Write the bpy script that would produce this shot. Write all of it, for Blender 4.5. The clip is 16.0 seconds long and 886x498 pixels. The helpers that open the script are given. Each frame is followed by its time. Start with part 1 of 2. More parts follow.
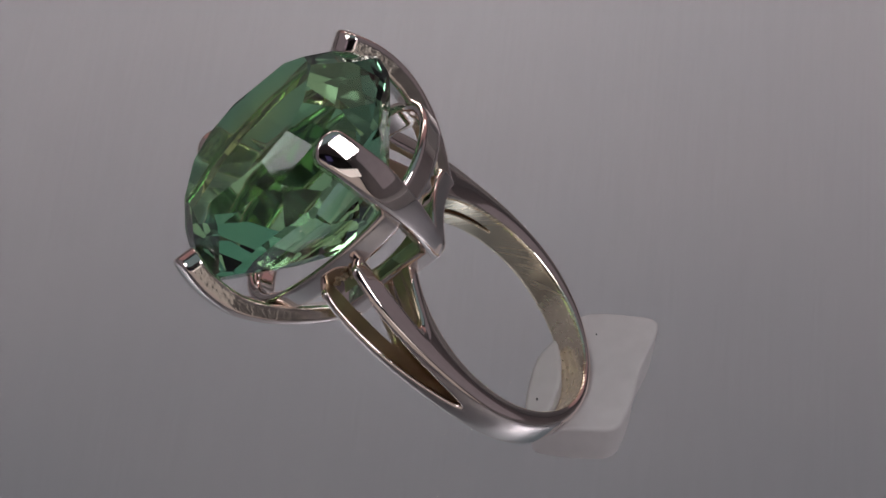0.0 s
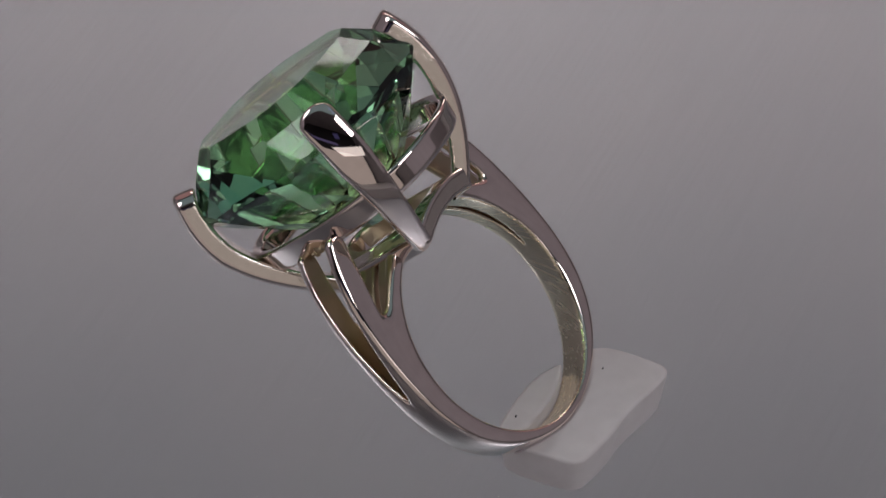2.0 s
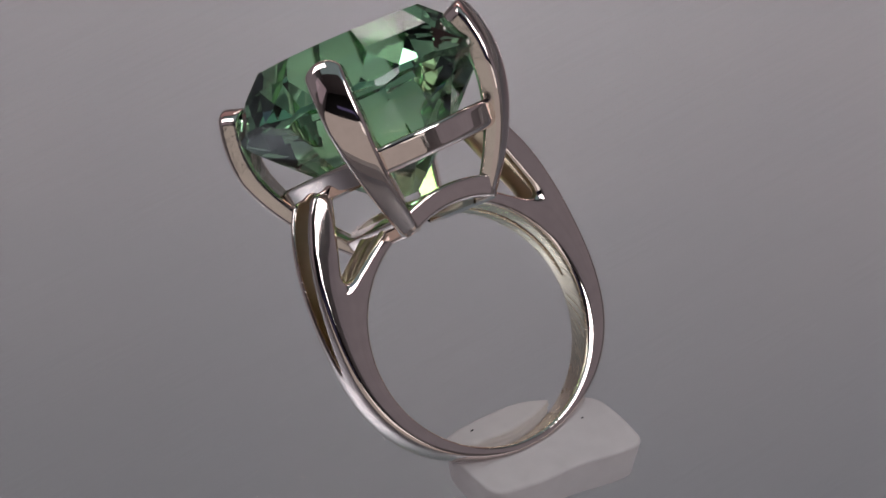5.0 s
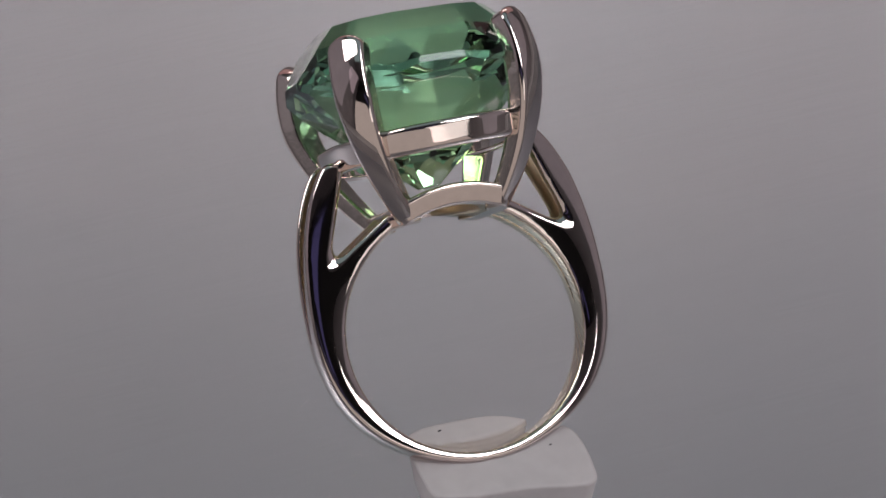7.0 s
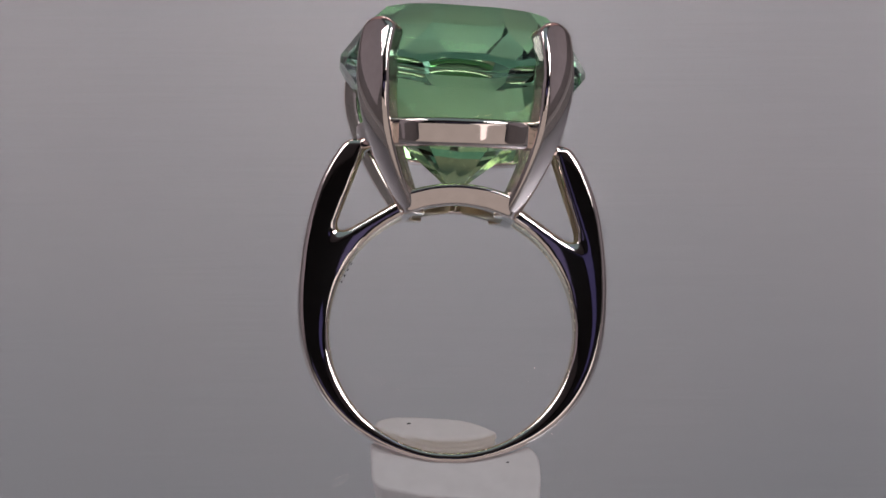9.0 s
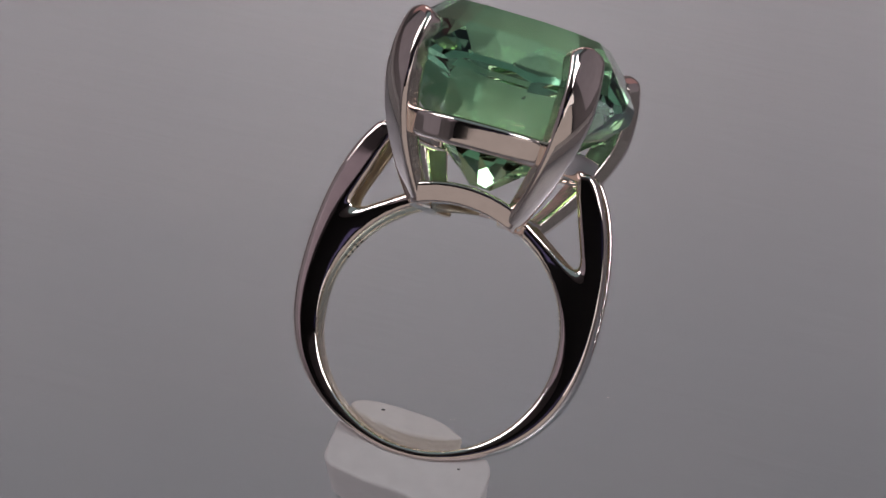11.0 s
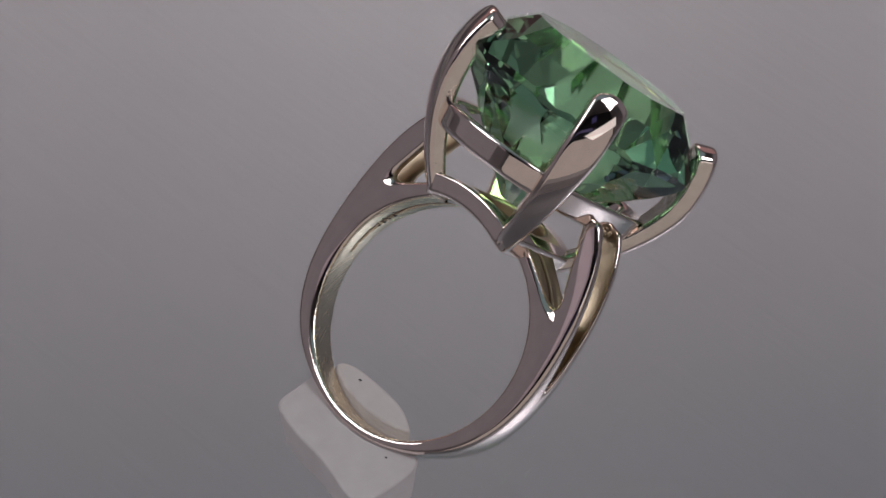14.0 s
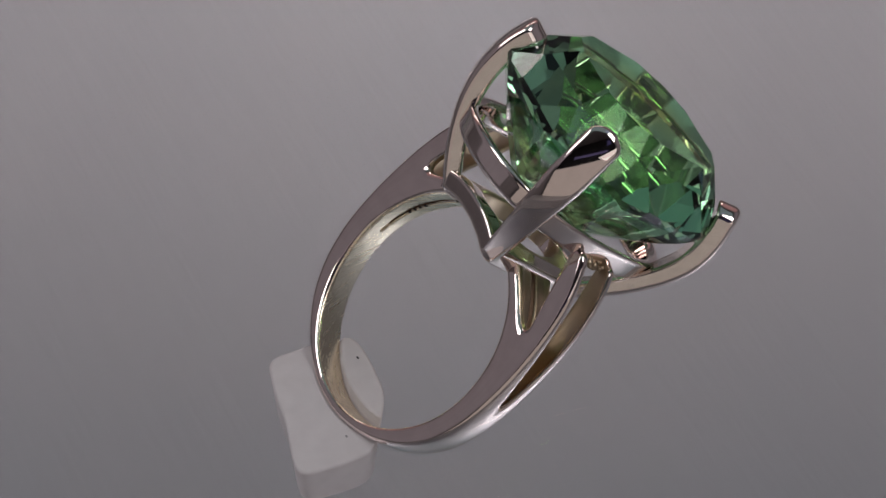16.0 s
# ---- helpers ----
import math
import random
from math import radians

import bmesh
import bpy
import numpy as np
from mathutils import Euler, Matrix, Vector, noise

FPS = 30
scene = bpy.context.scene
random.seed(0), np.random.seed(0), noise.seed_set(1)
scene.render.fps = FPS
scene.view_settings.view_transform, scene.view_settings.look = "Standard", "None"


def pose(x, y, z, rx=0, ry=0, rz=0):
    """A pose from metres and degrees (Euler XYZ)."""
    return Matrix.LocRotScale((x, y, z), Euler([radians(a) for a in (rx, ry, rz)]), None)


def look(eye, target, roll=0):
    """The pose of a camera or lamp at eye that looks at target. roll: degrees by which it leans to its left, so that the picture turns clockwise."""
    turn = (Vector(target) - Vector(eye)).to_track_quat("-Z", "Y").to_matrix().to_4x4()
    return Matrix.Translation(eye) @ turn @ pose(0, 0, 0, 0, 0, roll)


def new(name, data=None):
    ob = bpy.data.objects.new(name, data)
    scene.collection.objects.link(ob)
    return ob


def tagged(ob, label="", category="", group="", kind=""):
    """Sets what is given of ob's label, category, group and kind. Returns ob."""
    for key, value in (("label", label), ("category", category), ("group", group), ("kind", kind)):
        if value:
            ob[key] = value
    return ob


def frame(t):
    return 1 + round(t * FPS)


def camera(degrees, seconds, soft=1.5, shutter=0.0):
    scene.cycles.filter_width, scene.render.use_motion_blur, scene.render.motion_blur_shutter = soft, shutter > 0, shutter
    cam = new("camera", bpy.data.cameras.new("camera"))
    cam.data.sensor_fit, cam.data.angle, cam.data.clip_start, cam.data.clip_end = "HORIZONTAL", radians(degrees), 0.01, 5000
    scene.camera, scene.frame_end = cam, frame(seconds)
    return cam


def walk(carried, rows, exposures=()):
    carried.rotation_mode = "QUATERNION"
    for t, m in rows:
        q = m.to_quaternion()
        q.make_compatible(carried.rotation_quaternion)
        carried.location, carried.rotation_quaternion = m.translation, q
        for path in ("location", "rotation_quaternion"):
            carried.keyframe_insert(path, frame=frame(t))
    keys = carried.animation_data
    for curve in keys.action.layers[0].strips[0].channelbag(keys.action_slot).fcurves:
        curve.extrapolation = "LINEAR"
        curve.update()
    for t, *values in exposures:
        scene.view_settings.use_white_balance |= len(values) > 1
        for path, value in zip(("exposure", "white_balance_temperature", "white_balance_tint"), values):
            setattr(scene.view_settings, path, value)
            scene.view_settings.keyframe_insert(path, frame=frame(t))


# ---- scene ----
cam = camera(12.0, 16.0, soft=1.5)
EYE = pose(-0.00079, -0.212016, 0.213651, 46.781, 0.1201, -0.1129)
walk(cam, [(0.0, EYE), (16.0, EYE)], [(0.0, -0.62), (2.0, -0.68), (4.0, -0.64), (6.5, -0.46), (9.0, -0.41), (11.5, -0.58), (16.0, -0.66)])

# the turntable: degrees per second about the upright axis through the origin
SPIN = -9.449
SPIN_ROWS = [(i / 2, pose(0, 0, 0, 0, 0, SPIN * (i / 2 - 9.0))) for i in range(33)]
# where the ring's own axes stand on the turntable at nine seconds; U is the ring's drawing unit in metres
U = 3.9318e-5
RING = pose(-0.000139, -0.002384, 0.008453, -46.9348, 3.0982, -0.0638)


# ---- light ----
world = bpy.data.worlds.new("world")
scene.world = world
world.use_nodes = True
world.node_tree.nodes["Background"].inputs[0].default_value = (0.6, 0.6, 0.65, 1)
world.node_tree.nodes["Background"].inputs[1].default_value = 0.02


def softbox(x, y, z, w, h, power, color, target=(0, 0, 0)):
    data = bpy.data.lights.new("softbox", "AREA")
    data.shape, data.size, data.size_y, data.energy, data.color = "RECTANGLE", w, h, power, color
    ob = new("softbox_light", data)
    ob.matrix_world = look((x, y, z), target)
    return ob


for i in (-1, 0, 1):
    softbox(0.16 * i, 0.54, 0.30, 0.09, 0.07, 0.13, (1.0, 0.94, 0.92))
softbox(0.0, 0.63, 0.30, 1.2, 0.42, 0.47, (1.0, 0.52, 0.50), (0, 0, 0.1))
softbox(0.0, 0.17, 0.86, 1.3, 0.95, 0.97, (0.62, 0.95, 1.0), (0, 0.15, 0))
softbox(-0.66, 0.15, 0.28, 1.00, 0.62, 0.26, (0.97, 0.87, 1.0), (0, 0.15, 0.15))
softbox(0.66, 0.15, 0.28, 1.00, 0.62, 0.26, (0.97, 0.87, 1.0), (0, 0.15, 0.15))
softbox(-0.66, -0.42, 0.56, 0.24, 0.30, 0.06, (1.0, 0.82, 0.97))
softbox(0.0, -0.66, 0.18, 1.3, 0.42, 0.80, (1.0, 0.90, 0.85), (0, 0, 0.16))
softbox(0.29, -0.64, 0.405, 0.66, 0.13, 0.32, (1.0, 0.97, 0.95))
softbox(-0.06, -0.66, 0.535, 0.55, 0.04, 0.012, (0.50, 0.45, 1.0))
softbox(0.52, -0.38, 0.84, 0.28, 0.24, 0.05, (0.50, 0.45, 1.0))
softbox(0.31, -0.17, 0.49, 0.25, 0.21, 1.5, (0.97, 0.96, 1.0))
softbox(-0.36, 0.02, 0.46, 0.24, 0.24, 1.1, (0.97, 0.96, 1.0))
softbox(0.12, -0.33, 0.37, 0.05, 0.05, 0.001, (0.36, 0.34, 1.0))
softbox(0.20, -0.06, 0.54, 0.07, 0.07, 0.009, (0.36, 0.34, 1.0))


# ---- materials ----
def material(name):
    m = bpy.data.materials.new(name)
    m.use_nodes = True
    t = m.node_tree
    return m, t, t.nodes["Principled BSDF"]


def link(t, a, b):
    t.links.new(a, b)


def noise_node(t, scale, detail=3.0, stretch=(1, 1, 1), coord="Object"):
    co = t.nodes.new("ShaderNodeTexCoord")
    mp = t.nodes.new("ShaderNodeMapping")
    mp.inputs["Scale"].default_value = stretch
    n = t.nodes.new("ShaderNodeTexNoise")
    n.inputs["Scale"].default_value, n.inputs["Detail"].default_value = scale, detail
    link(t, co.outputs[coord], mp.inputs["Vector"])
    link(t, mp.outputs[0], n.inputs["Vector"])
    return n


def ramp(t, src, stops):
    r = t.nodes.new("ShaderNodeValToRGB")
    e = r.color_ramp.elements
    while len(e) < len(stops):
        e.new(0.5)
    for s, (p, c) in zip(e, stops):
        s.position, s.color = p, (*c, 1) if len(c) == 3 else c
    link(t, src, r.inputs[0])
    return r


def grey(v):
    return (v, v, v)


def bump(t, bsdf, src, strength, distance):
    b = t.nodes.new("ShaderNodeBump")
    b.inputs["Strength"].default_value, b.inputs["Distance"].default_value = strength, distance
    link(t, src, b.inputs["Height"])
    link(t, b.outputs[0], bsdf.inputs["Normal"])
    return b


def metal(name, color, rough, wear, relief=(260, 0.045, 0.00008)):
    m, t, b = material(name)
    b.inputs["Metallic"].default_value = 1.0
    n = noise_node(t, 900, 4)
    c = ramp(t, n.outputs["Fac"], [(0.3, tuple(v * 0.93 for v in color)), (0.7, color)])
    link(t, c.outputs[0], b.inputs["Base Color"])
    s = noise_node(t, 1500, 3, (1, 0.08, 3))
    r = ramp(t, s.outputs["Fac"], [(0.45, grey(rough)), (0.72, grey(rough + wear))])
    link(t, r.outputs[0], b.inputs["Roughness"])
    bump(t, b, noise_node(t, relief[0], 2).outputs["Fac"], relief[1], relief[2])
    return m


WHITE_GOLD = metal("white_gold", (0.92, 0.79, 0.74), 0.04, 0.025)
PITTED_GOLD = metal("pitted_gold", (0.93, 0.84, 0.76), 0.12, 0.10, (3000, 0.26, 0.00007))
# raw gold; also puts shade into the colour of rail and opening walls
CAST_SHADE_GOLD = metal("cast_shade_gold", (0.56, 0.45, 0.32), 0.28, 0.12)
INNER_GOLD = metal("inner_gold", (0.98, 0.87, 0.68), 0.22, 0.10)

GEM, _t, _b = material("green_gem")
_b.inputs["IOR"].default_value, _b.inputs["Roughness"].default_value = 1.54, 0.02
_b.inputs["Transmission Weight"].default_value = 1.0
# inner reflections put into the stone's colour: yellow-green heart, blue-green towards the girdle
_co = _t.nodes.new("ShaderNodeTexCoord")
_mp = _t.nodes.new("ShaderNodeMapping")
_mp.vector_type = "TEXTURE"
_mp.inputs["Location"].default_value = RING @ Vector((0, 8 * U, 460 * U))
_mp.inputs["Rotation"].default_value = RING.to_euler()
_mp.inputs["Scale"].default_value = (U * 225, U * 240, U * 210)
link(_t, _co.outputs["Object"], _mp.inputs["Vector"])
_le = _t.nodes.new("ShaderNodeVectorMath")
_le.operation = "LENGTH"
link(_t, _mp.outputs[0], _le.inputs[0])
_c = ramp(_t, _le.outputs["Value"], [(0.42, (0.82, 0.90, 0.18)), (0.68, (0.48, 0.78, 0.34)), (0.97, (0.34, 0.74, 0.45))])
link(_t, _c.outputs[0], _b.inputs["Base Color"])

WAX, _t, _b = material("translucent_wax")
_n = noise_node(_t, 700, 4)
_c = ramp(_t, _n.outputs["Fac"], [(0.3, (0.84, 0.78, 0.77)), (0.7, (0.90, 0.84, 0.83))])
link(_t, _c.outputs[0], _b.inputs["Base Color"])
_b.inputs["Roughness"].default_value = 0.5
_tl = _t.nodes.new("ShaderNodeBsdfTranslucent")
link(_t, _c.outputs[0], _tl.inputs["Color"])
_m1 = _t.nodes.new("ShaderNodeMixShader")
_m1.inputs[0].default_value = 0.35
link(_t, _b.outputs[0], _m1.inputs[1])
link(_t, _tl.outputs[0], _m1.inputs[2])
_tr = _t.nodes.new("ShaderNodeBsdfTransparent")
_mx = _t.nodes.new("ShaderNodeMixShader")
_mx.inputs[0].default_value = 0.78
link(_t, _tr.outputs[0], _mx.inputs[1])
link(_t, _m1.outputs[0], _mx.inputs[2])
link(_t, _mx.outputs[0], _t.nodes["Material Output"].inputs["Surface"])
bump(_t, _b, _n.outputs["Fac"], 0.3, 0.0001)

PLATE, _t, _b = material("brushed_plate")
_n = noise_node(_t, 90, 4, (1, 30, 1))
_b.inputs["Anisotropic"].default_value = 0.15
_v = _t.nodes.new("ShaderNodeVectorTransform")
_v.vector_type, _v.convert_from, _v.convert_to = "VECTOR", "OBJECT", "WORLD"
_v.inputs[0].default_value = (0, 1, 0)
link(_t, _v.outputs[0], _b.inputs["Tangent"])
_c = ramp(_t, _n.outputs["Fac"], [(0.3, (0.492, 0.512, 0.548)), (0.7, (0.512, 0.532, 0.568))])
_d = ramp(_t, noise_node(_t, 55, 5).outputs["Fac"], [(0.3, (0.965, 0.975, 0.98)), (0.7, (1.0, 0.995, 0.99))])
_x = _t.nodes.new("ShaderNodeMix")
_x.data_type, _x.blend_type = "RGBA", "MULTIPLY"
_x.inputs[0].default_value = 1.0
link(_t, _c.outputs[0], _x.inputs[6])
link(_t, _d.outputs[0], _x.inputs[7])
link(_t, _x.outputs[2], _b.inputs["Base Color"])
_b.inputs["Metallic"].default_value = 1.0
_b.inputs["Roughness"].default_value = 0.38
bump(_t, _b, _n.outputs["Fac"], 0.014, 0.0001)


GLASS, _t, _b = material("clear_glass")
_t.nodes.remove(_b)
_tr = _t.nodes.new("ShaderNodeBsdfTransparent")
_gl = _t.nodes.new("ShaderNodeBsdfGlossy")
_gl.inputs["Roughness"].default_value = 0.02
_mx = _t.nodes.new("ShaderNodeMixShader")
_mx.inputs[0].default_value = 0.012
link(_t, _tr.outputs[0], _mx.inputs[1])
link(_t, _gl.outputs[0], _mx.inputs[2])
link(_t, _mx.outputs[0], _t.nodes["Material Output"].inputs["Surface"])


def plain(name, color, rough=0.8):
    m, t, b = material(name)
    c = ramp(t, noise_node(t, 14, 4).outputs["Fac"], [(0.3, tuple(v * 0.9 for v in color)), (0.7, color)])
    link(t, c.outputs[0], b.inputs["Base Color"])
    b.inputs["Roughness"].default_value = rough
    return m


CLOTH = plain("grey_cloth", (0.30, 0.285, 0.30))
DARK = plain("dark_cloth", (0.02, 0.02, 0.022))
CEIL = plain("ceiling_paint", (0.22, 0.21, 0.22))
TABLE = plain("table_laminate", (0.35, 0.34, 0.34), 0.5)


# ---- mesh helpers ----
def mesh_object(name, verts, faces, mat, parent=None, smooth=True):
    me = bpy.data.meshes.new(name)
    me.from_pydata(verts, [], faces)
    me.materials.append(mat)
    me.update()
    if smooth:
        me.shade_smooth()
    ob = new(name, me)
    ob.parent = parent
    return ob


def part(name, bm, mat, parent, label=""):
    me = bpy.data.meshes.new(name)
    bm.to_mesh(me)
    bm.free()
    me.materials.append(mat)
    ob = new(name, me)
    ob.parent = parent
    return tagged(ob, label) if label else ob


def place(v):
    """Points in the ring's drawing units, set on the turntable."""
    m = np.array(RING)
    return (v * U) @ m[:3, :3].T + m[:3, 3]


def smax(a, b, k):
    h = np.clip(0.5 + 0.5 * (a - b) / k, 0, 1)
    return b + (a - b) * h + k * h * (1 - h)


def smin(a, b, k):
    return -smax(-a, -b, k)


def skin(f, lo, hi, step):
    """The surface f = 0 as vertices and quads, by surface nets, drawn on to the surface."""
    axes = [np.arange(a, b + step, step) for a, b in zip(lo, hi)]
    g = np.stack(np.meshgrid(*axes, indexing="ij"), -1)
    val = f(g[..., 0], g[..., 1], g[..., 2])
    sgn = val < 0
    shape = np.array(val.shape) - 1
    total, count = np.zeros((*shape, 3)), np.zeros(shape)
    full = lambda d, ax: slice(d, d + shape[ax])
    for ax in range(3):
        o1, o2 = [a for a in range(3) if a != ax]
        for i in (0, 1):
            for j in (0, 1):
                s0, s1 = [None] * 3, [None] * 3
                s0[ax], s1[ax] = full(0, ax), full(1, ax)
                s0[o1] = s1[o1] = full(i, o1)
                s0[o2] = s1[o2] = full(j, o2)
                a, b = val[tuple(s0)], val[tuple(s1)]
                cross = (a < 0) != (b < 0)
                fr = np.where(cross, a / np.where(cross, a - b, 1), 0)
                q = np.zeros((*shape, 3))
                q[..., ax], q[..., o1], q[..., o2] = fr, i, j
                total += q * cross[..., None]
                count += cross
    live = count > 0
    index = np.full(shape, -1)
    index[live] = np.arange(live.sum())
    cells = np.argwhere(live)
    v = (cells + total[live] / count[live][:, None]) * step + np.array(lo)
    faces = []
    for ax in range(3):
        o1, o2 = (ax + 1) % 3, (ax + 2) % 3
        s0, s1 = [slice(None)] * 3, [slice(None)] * 3
        s0[ax], s1[ax] = slice(0, -1), slice(1, None)
        for way in (True, False):
            e = np.argwhere((sgn[tuple(s0)] == way) & (sgn[tuple(s1)] != way))
            e = e[(e[:, o1] > 0) & (e[:, o2] > 0) & (e[:, o1] < shape[o1]) & (e[:, o2] < shape[o2])]
            d1, d2 = np.zeros(3, int), np.zeros(3, int)
            d1[o1], d2[o2] = 1, 1
            quad = [index[tuple(c.T)] for c in (e - d1 - d2, e - d2, e, e - d1)]
            faces.append(np.stack(quad if way else quad[::-1], 1))
    faces = np.concatenate(faces)
    faces = faces[(faces >= 0).all(1)]
    for _ in range(4):
        e = 0.25
        d = f(*v.T)
        gr = np.stack([(f(*(v + e * u).T) - f(*(v - e * u).T)) / (2 * e) for u in np.eye(3)], 1)
        move = gr * (d / np.maximum((gr ** 2).sum(1), 0.05))[:, None]
        v = v - np.clip(move, -step, step) * 0.8
    return v, faces


def cast(name, f, lo, hi, step, mat, parent, flips=((1, 1),), finish=None):
    v, q = skin(f, lo, hi, step)
    made = []
    for sx, sy in flips:
        w = place(v * np.array([sx, sy, 1.0]))
        made.append(mesh_object(name, w.tolist(), (q if sx * sy > 0 else q[:, ::-1]).tolist(), mat, parent))
        if finish:
            me = made[-1].data
            me.materials.append(CAST_SHADE_GOLD)
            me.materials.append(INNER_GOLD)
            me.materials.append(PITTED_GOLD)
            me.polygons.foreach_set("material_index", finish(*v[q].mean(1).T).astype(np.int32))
    return made


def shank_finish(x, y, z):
    """Raw gold in the slots, its dark tone also painting shade into the side opening (1), worn and yellower on the
    finger side (2), plated elsewhere (0).
    """
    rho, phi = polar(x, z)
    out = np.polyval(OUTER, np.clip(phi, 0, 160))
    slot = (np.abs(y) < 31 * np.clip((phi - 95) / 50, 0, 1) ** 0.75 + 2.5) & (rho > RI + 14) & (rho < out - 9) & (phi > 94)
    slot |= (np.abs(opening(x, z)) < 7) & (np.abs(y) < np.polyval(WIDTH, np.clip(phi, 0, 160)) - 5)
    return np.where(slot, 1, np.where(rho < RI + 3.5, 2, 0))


def prong_finish(lean):
    """Pitted as cast on the side that faces the stone (3), polished elsewhere (0)."""
    def finish(x, y, z):
        u = CA * x + SA * y
        r = np.polyval(PRONG, np.clip(z, 195, 560)) + lean * np.clip((z - 205) / 200, 0, 1)
        return np.where((u < r - 14) & (z < 515), 3, 0)
    return finish


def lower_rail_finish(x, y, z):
    # hole wall in darker gold: the stone's dim reflection put into the colour
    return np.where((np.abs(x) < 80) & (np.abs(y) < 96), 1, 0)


# ---- the room ----
def slab(name, x0, x1, y0, y1, z0, z1, mat, label, category, kind="structure"):
    bm = bmesh.new()
    bmesh.ops.create_cube(bm, size=1.0)
    for v in bm.verts:
        v.co = ((x0 + x1) / 2 + v.co.x * (x1 - x0), (y0 + y1) / 2 + v.co.y * (y1 - y0), (z0 + z1) / 2 + v.co.z * (z1 - z0))
    return tagged(part(name, bm, mat, None), label, category, kind=kind)


def room():
    h, d = 0.7, -0.03
    slab("floor", -h, h, -h, h, d - 0.03, d, TABLE, "plain grey laminate top under the turntable", "table")
    slab("wall_north", -h, h, h, h + 0.02, d, 0.9, CLOTH, "plain grey cloth wall of the photo booth", "wall")
    slab("wall_south", -h, h, -h - 0.02, -h, d, 0.9, DARK, "dark cloth wall behind the camera", "wall")
    slab("wall_west", -h - 0.02, -h, -h, h, d, 0.9, CLOTH, "plain grey cloth wall of the photo booth", "wall")
    slab("wall_east", h, h + 0.02, -h, h, d, 0.9, CLOTH, "plain grey cloth wall of the photo booth", "wall")
    slab("ceiling", -h, h, -h, h, 0.9, 0.92, CEIL, "plain dim ceiling of the photo booth", "ceiling")


def disc(radius, z0, z1):
    bm = bmesh.new()
    bmesh.ops.create_cone(bm, cap_ends=True, segments=128, radius1=radius, radius2=radius, depth=z1 - z0)
    bmesh.ops.translate(bm, vec=(0, 0, (z0 + z1) / 2), verts=bm.verts)
    return bm


def turntable():
    """A brushed metal plate, with an added, unseen glass top on a rim over it."""
    root = tagged(new("turntable"), "turning display stand, grey brushed plate under added clear glass", "turntable")
    part("brushed_plate", disc(0.160, -0.030, -0.024), PLATE, root, "grey finely brushed metal plate")
    # added glass: lifts the ring so its shadow on the plate leaves the view
    part("glass_top", disc(0.160, -0.003, 0.0), GLASS, root, "unseen clear glass disc, added to lift the ring")
    bm = bmesh.new()
    for r, z in ((0.1602, -0.030), (0.1602, 0.0), (0.165, 0.0), (0.165, -0.030)):
        bmesh.ops.create_circle(bm, segments=128, radius=r, matrix=Matrix.Translation((0, 0, z)))
    bm.verts.ensure_lookup_table()
    for k in range(4):
        for i in range(128):
            j, l = (i + 1) % 128, (k + 1) % 4
            bm.faces.new([bm.verts[k * 128 + i], bm.verts[k * 128 + j], bm.verts[l * 128 + j], bm.verts[l * 128 + i]])
    bmesh.ops.recalc_face_normals(bm, faces=bm.faces[:])
    part("rim", bm, TABLE, root, "plain grey rim")
    return root


# ---- the ring ----
CZ, RI = 6.0, 215.5
_phi = np.array([0, 25, 49.4, 66, 89, 108, 126, 142, 151.5, 160])
_out = np.array([233, 237, 248, 262, 270, 286, 324, 371, 390, 400])
OUTER = np.polyfit(_phi, _out, 6)
WIDTH = np.polyfit([0, 60, 95, 125, 150, 160], [32, 33, 35, 40, 53, 56], 3)


def polar(x, z):
    a, b = np.abs(x + 3), z - CZ
    return np.hypot(a, b), np.degrees(np.arctan2(a, -b))


def side_of(x, z, p, q):
    """Distance from the line p to q, positive on its left."""
    d = np.array([q[0] - p[0], q[1] - p[1]])
    d = d / np.hypot(*d)
    return (z - p[1]) * d[0] - (x - p[0]) * d[1]


def opening(x, z):
    """The side opening between the upper and the lower arm; one shoulder sits a little lower than the other."""
    a = np.abs(x)
    z = z + 7 * np.clip(x / 180, 0, 1) * np.clip((z - 90) / 90, 0, 1)
    return smax(side_of(a, z, (224, 158), (100, 236)), -side_of(a, z, (224, 158), (164, 330)), 34)


def shank(x, y, z):
    rho, phi = polar(x, z)
    a, w = np.abs(x), np.abs(y)
    ph = np.clip(phi, 0, 160)
    ro = np.polyval(OUTER, ph)
    thin = np.clip((ro - RI) / 50, 0.2, 1)
    dome = (w / np.polyval(WIDTH, ph)) ** 2 * 5 * thin
    d = smax((rho - ro + dome) * 0.93, RI - rho + 2 * thin * (w / 40) ** 2, 3 + 5 * thin)
    crown = 3.5 * thin * ((rho - (RI + ro) / 2) / np.maximum((ro - RI) / 2, 6)) ** 2
    d = smax(d, w - np.polyval(WIDTH, ph) + crown, 3 + 5 * thin)
    op = opening(x, z)
    d = smax(d, -op, 13)
    # slot along the outside between the front and the back arm
    s = 31 * np.clip((phi - 95) / 50, 0, 1) ** 0.75
    slot = smax(w - s, smax(244 - rho, 96 - phi, 5), 5)
    d = smax(d, -slot, 6)
    s = 6.5 * np.clip((phi - 92) / 40, 0, 1) ** 0.6
    slit = smax(w - s, smax(rho - 250, 92 - phi, 4), 4)
    d = smax(d, -slit, 3)
    d = smax(d, np.minimum(97 - a, z), 5)
    return smax(d, z - 339, 12)


PRONG = np.polyfit([205, 250, 297, 345, 390, 430, 490, 545], [143, 180, 212, 236, 251, 257, 253, 236], 3)
CA, SA = 0.655, 0.755


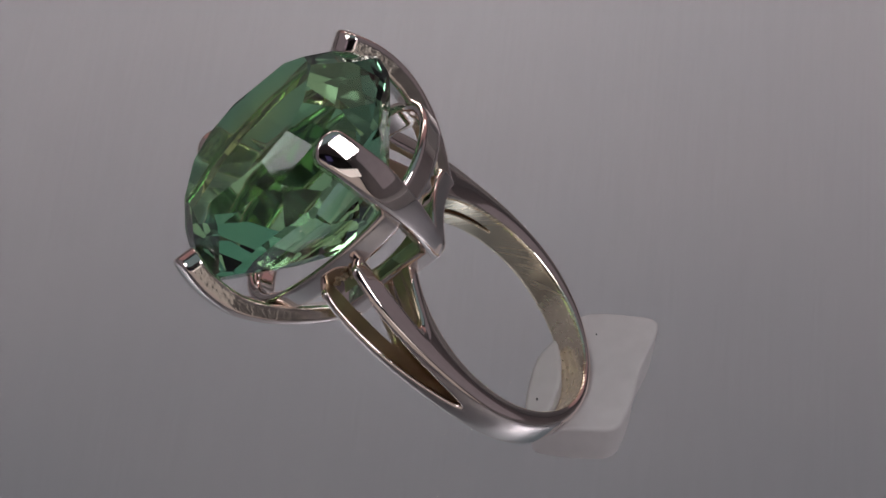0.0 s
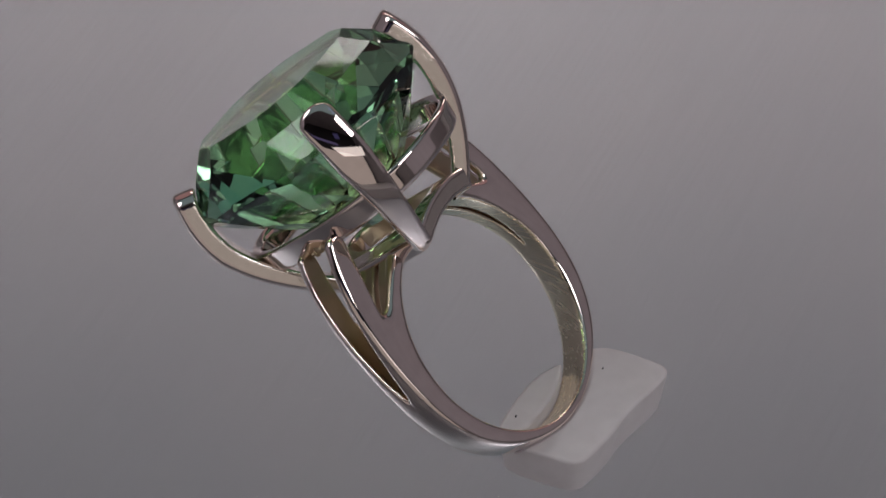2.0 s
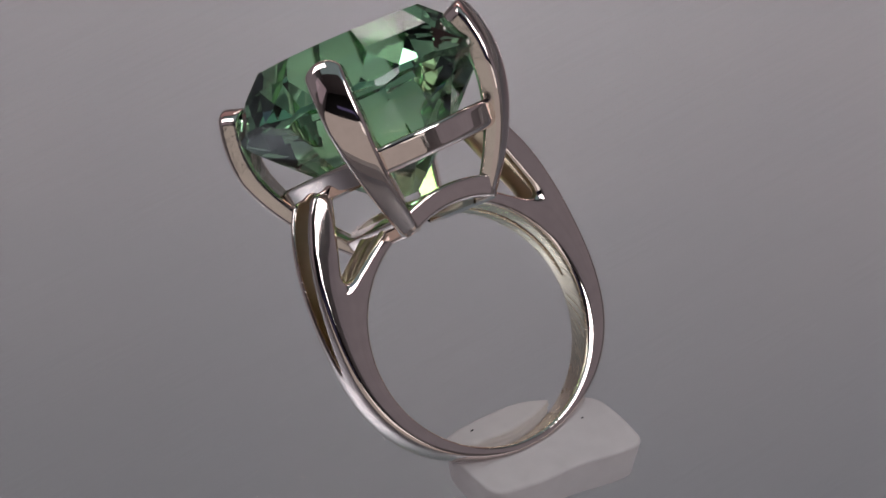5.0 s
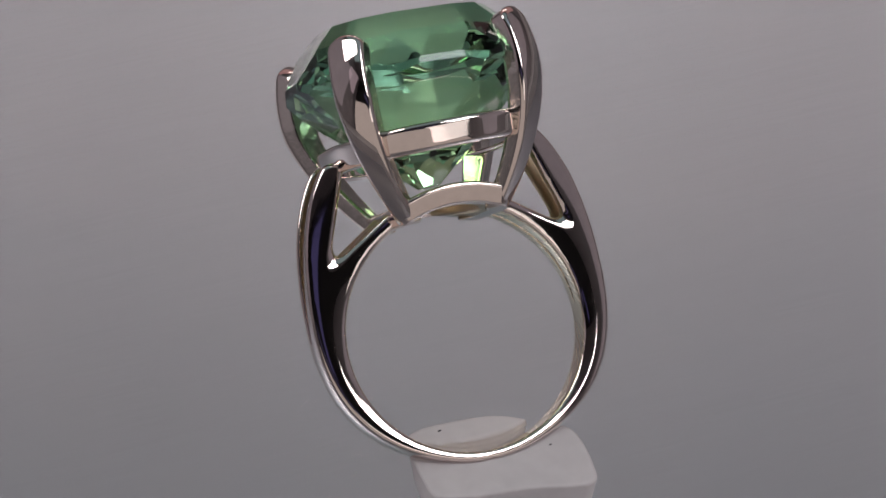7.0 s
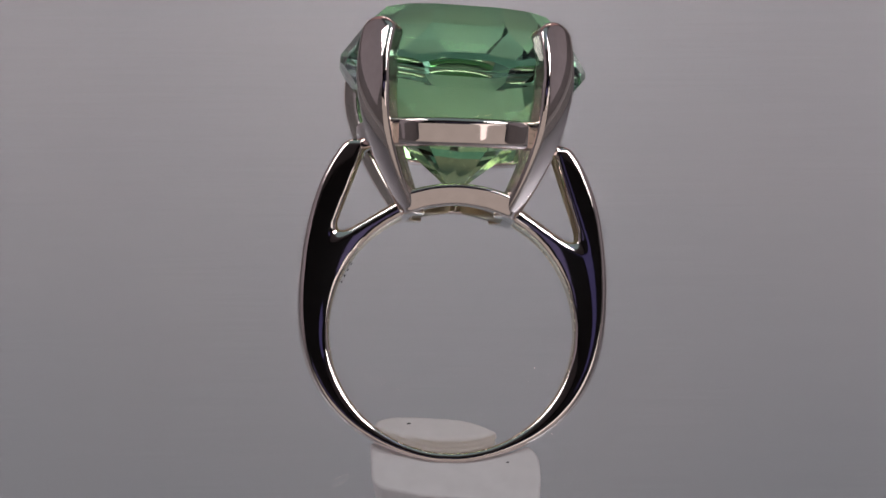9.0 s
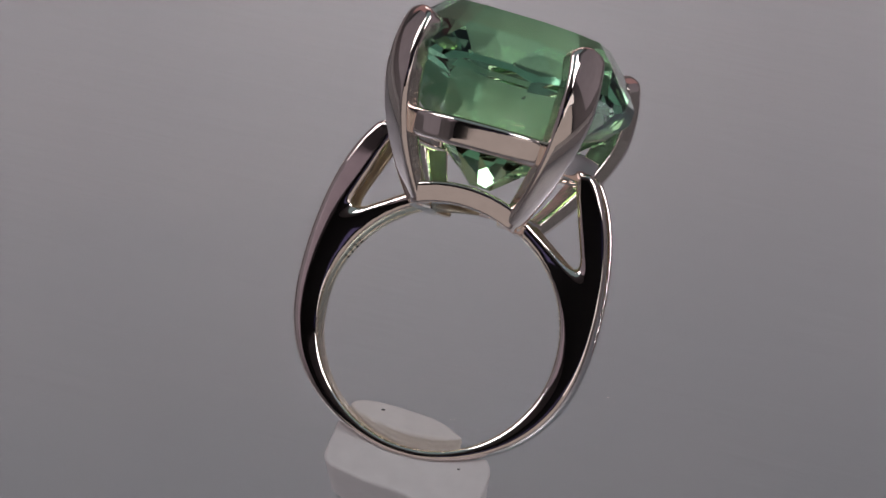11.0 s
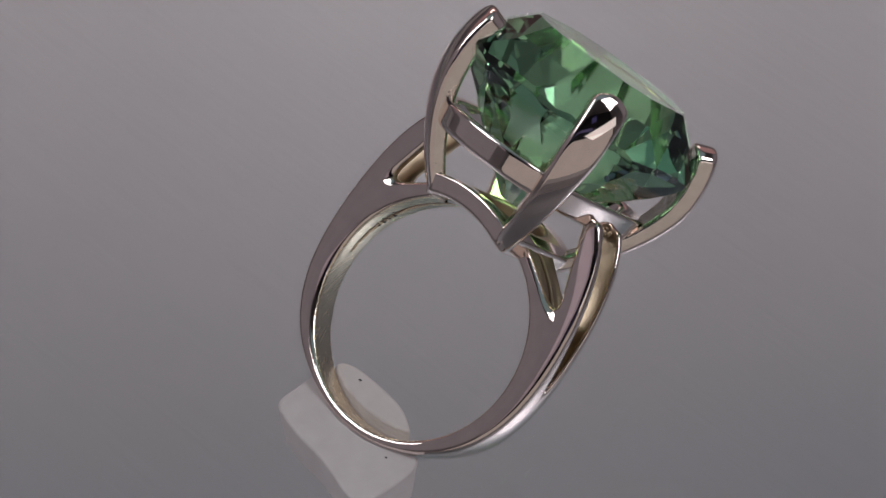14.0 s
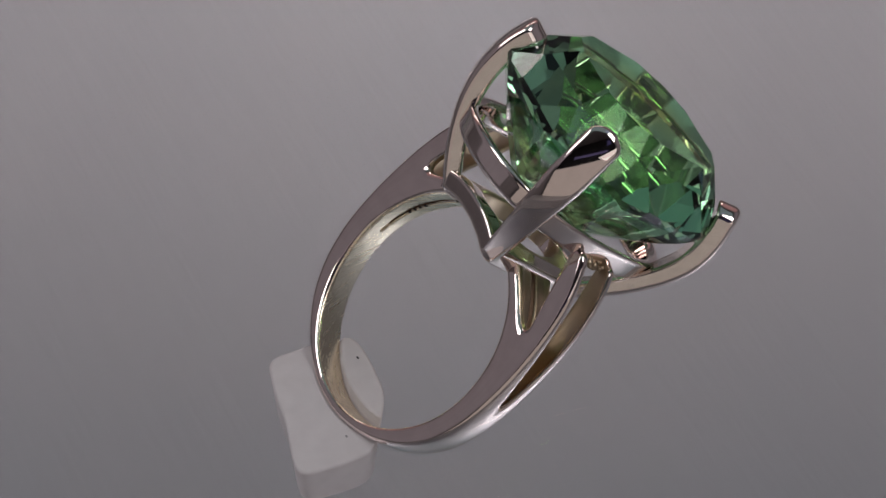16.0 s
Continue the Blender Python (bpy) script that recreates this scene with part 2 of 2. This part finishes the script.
def prong(x, y, z, lean=0.0):
    u, v = CA * x + SA * y, SA * x - CA * y
    zc = np.clip(z, 195, 560)
    r = np.polyval(PRONG, zc) + lean * np.clip((zc - 205) / 200, 0, 1)
    slope = np.polyval(np.polyder(PRONG), zc)
    thick = 42 + 22 * np.clip((zc - 505) / 40, 0, 1) ** 2
    k = 1 / np.sqrt(1 + slope ** 2)
    wide = 17 + 18 * np.clip((zc - 205) / 220, 0, 1)
    grain = 0.12 * (np.sin(z / 6.3 + v / 7 + 2 * np.sin(z / 13)) + np.sin(v / 5.9 - z / 8.3 + 2 * np.sin(v / 11 + z / 19)))
    d = smax((u - r) * k + 2.6 * (v / 26) ** 2, (r - thick - u) * k + grain, 8)
    d = smax(d, np.abs(v) - wide, 9)
    d = smax(d, z - 545 + 0.35 * np.abs(u - 236 - lean) + 9 * (v / 26) ** 2, 12)
    return smax(d, 203 - z, 8)


def upper_rail(x, y, z):
    t = (366 - z) * 0.22
    a, b, n = 186 - t, np.where(y > 0, 240, 224) - t, 2.35
    g = ((np.abs(x) / a) ** n + (np.abs(y) / b) ** n + 1e-9) ** (1 / n)
    f = (g - 1) * 205 * (1 - 0.1 * np.abs(x) / 181)
    return smax(np.abs(f + 9) - 9, np.abs(z - 341) - 25, 11)


def lower_rail(x, y, z):
    rho, _ = polar(x, z)

    def rr(a, b, c):
        p, q = np.abs(x) - (a - c), np.abs(y) - (b - c)
        return np.hypot(np.maximum(p, 0), np.maximum(q, 0)) + np.minimum(np.maximum(p, q), 0) - c
    t = (252 - z) * 0.3
    hole = (np.hypot(x / 70, y / 97) - 1) * 80
    d = smax(rr(114 - t, 134 - t, 22), -hole, 6)
    d = smax(d, RI - rho, 5)
    return smax(d, rho - 253, 9)


def support(az, a=217.0, b=234.0, n=2.45):
    s = np.linspace(0, 2 * np.pi, 721)
    px = a * np.sign(np.cos(s)) * np.abs(np.cos(s)) ** (2 / n)
    py = b * np.sign(np.sin(s)) * np.abs(np.sin(s)) ** (2 / n)
    return float((px * math.cos(az) + py * math.sin(az)).max())


def gem(parent):
    bm = bmesh.new()
    bmesh.ops.create_cube(bm, size=700)
    bmesh.ops.translate(bm, vec=(0, 0, 450), verts=bm.verts)

    def cut(point, normal):
        r = bmesh.ops.bisect_plane(bm, geom=bm.verts[:] + bm.edges[:] + bm.faces[:], dist=1e-4, plane_co=point, plane_no=normal, clear_outer=True)
        edges = [e for e in r["geom_cut"] if isinstance(e, bmesh.types.BMEdge)]
        if len(edges) > 2:
            bmesh.ops.edgenet_fill(bm, edges=[e for e in edges if e.is_boundary])

    def row(radius, z, slope, turns, up):
        """Facets all round at the given turns in each quarter, in degrees."""
        for az in (radians(t + q) for q in (0, 90, 180, 270) for t in turns):
            h = support(az) * radius / 215.0
            a = radians(slope)
            n = Vector((math.cos(az) * math.sin(a), math.sin(az) * math.sin(a), math.cos(a) * up))
            cut(Vector((math.cos(az) * h, math.sin(az) * h + 8, z)), n)

    girdle = (0, 12, 24, 36, 54, 66, 78)
    row(215, 468, 90, girdle, 1)
    row(215, 466, 53, (0, 30, 60), -1)
    row(186, 428, 48, (0, 30, 60), -1)
    row(150, 388, 45, (0, 30, 60), -1)
    row(104, 344, 41, (15, 45, 75), -1)
    cut(Vector((0, 8, 266)), Vector((0, 0, -1)))
    row(215, 472, 62, (15, 45, 75), 1)
    row(201, 498, 53, (0, 30, 60), 1)
    row(178, 531, 44, (0, 30, 60), 1)
    cut(Vector((0, 0, 569)), Vector((0, 0, 1)))
    bmesh.ops.recalc_face_normals(bm, faces=bm.faces[:])
    # the stone sits two degrees out of level in its prongs
    seat = Matrix.Translation((0, 0, 468)) @ Matrix.Rotation(radians(1.8), 4, "Y") @ Matrix.Translation((0, 0, -468))
    co = place(np.array([seat @ v.co for v in bm.verts]))
    for v, c in zip(bm.verts, co):
        v.co = c
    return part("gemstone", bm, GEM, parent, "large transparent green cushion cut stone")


def seam(side):
    """Beads left by soldering where the two arms meet the upper rail."""
    rng = random.Random(7 + side)
    bm = bmesh.new()
    for i in range(16):
        q = Vector((side * rng.uniform(172, 186), -24 + 3.2 * i, rng.uniform(316, 331)))
        made = bmesh.ops.create_icosphere(bm, subdivisions=2, radius=rng.uniform(3.0, 6.0), matrix=Matrix.Translation(q))
        for v in made["verts"]:
            v.co += Vector([rng.uniform(-0.6, 0.6) for _ in range(3)])
    for v, c in zip(bm.verts, place(np.array([v.co for v in bm.verts]))):
        v.co = c
    for f in bm.faces:
        f.smooth = True
    return bm


def ring():
    root = tagged(new("ring"), "polished white gold ring with large green stone, leaning in wax", "ring")
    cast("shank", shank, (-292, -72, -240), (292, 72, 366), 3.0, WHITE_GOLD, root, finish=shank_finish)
    cast("prong", prong, (60, 70, 190), (215, 230, 560), 2.6, WHITE_GOLD, root, ((1, -1), (-1, -1)), prong_finish(0.0))
    cast("prong", lambda x, y, z: prong(x, y, z, 24.0), (60, 70, 190), (235, 250, 560), 2.6, WHITE_GOLD, root, ((1, 1), (-1, 1)), prong_finish(24.0))
    cast("upper_rail", upper_rail, (-195, -235, 308), (195, 235, 374), 2.6, WHITE_GOLD, root)
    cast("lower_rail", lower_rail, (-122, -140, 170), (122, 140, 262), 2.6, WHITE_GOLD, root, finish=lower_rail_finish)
    gem(root)
    for side in (1, -1):
        part("solder_seam", seam(side), CAST_SHADE_GOLD, root, "rough golden beads of solder")
    body = [o for o in root.children if o.name.startswith("shank")][0]
    for k in range(4):
        a = radians(112 + 3.2 * k)
        r = RI - 0.2
        bm = bmesh.new()
        bmesh.ops.create_cube(bm, size=1.0)
        for v in bm.verts:
            x, y, z = v.co.x * 1.6, v.co.y * (5 + 2 * (k % 2)), v.co.z * 4
            q = (-(r + x) * math.sin(a) - z * math.cos(a), y - 2, CZ - (r + x) * math.cos(a) + z * math.sin(a))
            v.co = place(np.array([q]))[0]
        part("stamp_mark", bm, DARK, body, "tiny dark stamped mark")
    return root


def wax_block():
    turn = np.array(RING)
    up = turn[:3, :3].T @ np.array([0, 0, 1.0])

    def f(x, y, z):
        d = smax(np.abs(x - 3) - 148, smax(y + 73, -345 - y, 8), 10)
        for nx, ny, c in ((0.467, 0.884, -66), (-0.2, -0.98, 269), (-0.7, 0.7, 45)):
            d = smax(d, nx * x + ny * y - c, 30)
        d = d + 2 * np.sin(x / 37 + 1) * np.sin(y / 51) + 1.5 * np.sin(x / 19 + y / 23) + (85 - z) * 0.12
        d = smax(d, smax(z - 86 + 1.2 * np.sin(x / 40) * np.sin(y / 33 + 1), -z, 3), 5)
        p = (np.stack([x, y, z], -1) * U + np.array([turn[0, 3], turn[1, 3], 0]) - turn[:3, 3]) / U @ turn[:3, :3]
        groove = np.min([shank(*np.moveaxis(p - up * k, -1, 0)) for k in (0, 12, 24, 36, 48)], axis=0) - 2
        return smax(d, -groove, 5)
    v, q = skin(f, (-180, -350, -6), (185, -60, 100), 4.0)
    m = np.array([turn[0, 3], turn[1, 3], 0.0])
    ob = mesh_object("wax_block", (v * U + m).tolist(), q.tolist(), WAX)
    for x, y, r in ((-78, -94, 2.6), (96, -190, 2.0)):
        bm = bmesh.new()
        bmesh.ops.create_icosphere(bm, subdivisions=1, radius=r)
        for v in bm.verts:
            v.co = ((v.co.x * 1.6 + x + v.co.y * 0.5) * U + m[0], (v.co.y * 0.8 + y) * U + m[1], (v.co.z * 0.35 + 87.5) * U)
        part("fleck", bm, DARK, ob, "tiny dark fleck of dust")
    return tagged(ob, "whitish translucent wax block holding the ring on the plate", "wax")


room()
PLATE_THING = turntable()
RING_THING = ring()
WAX_THING = wax_block()


def motions():
    walk(PLATE_THING, SPIN_ROWS)
    walk(RING_THING, SPIN_ROWS)
    walk(WAX_THING, SPIN_ROWS)


motions()
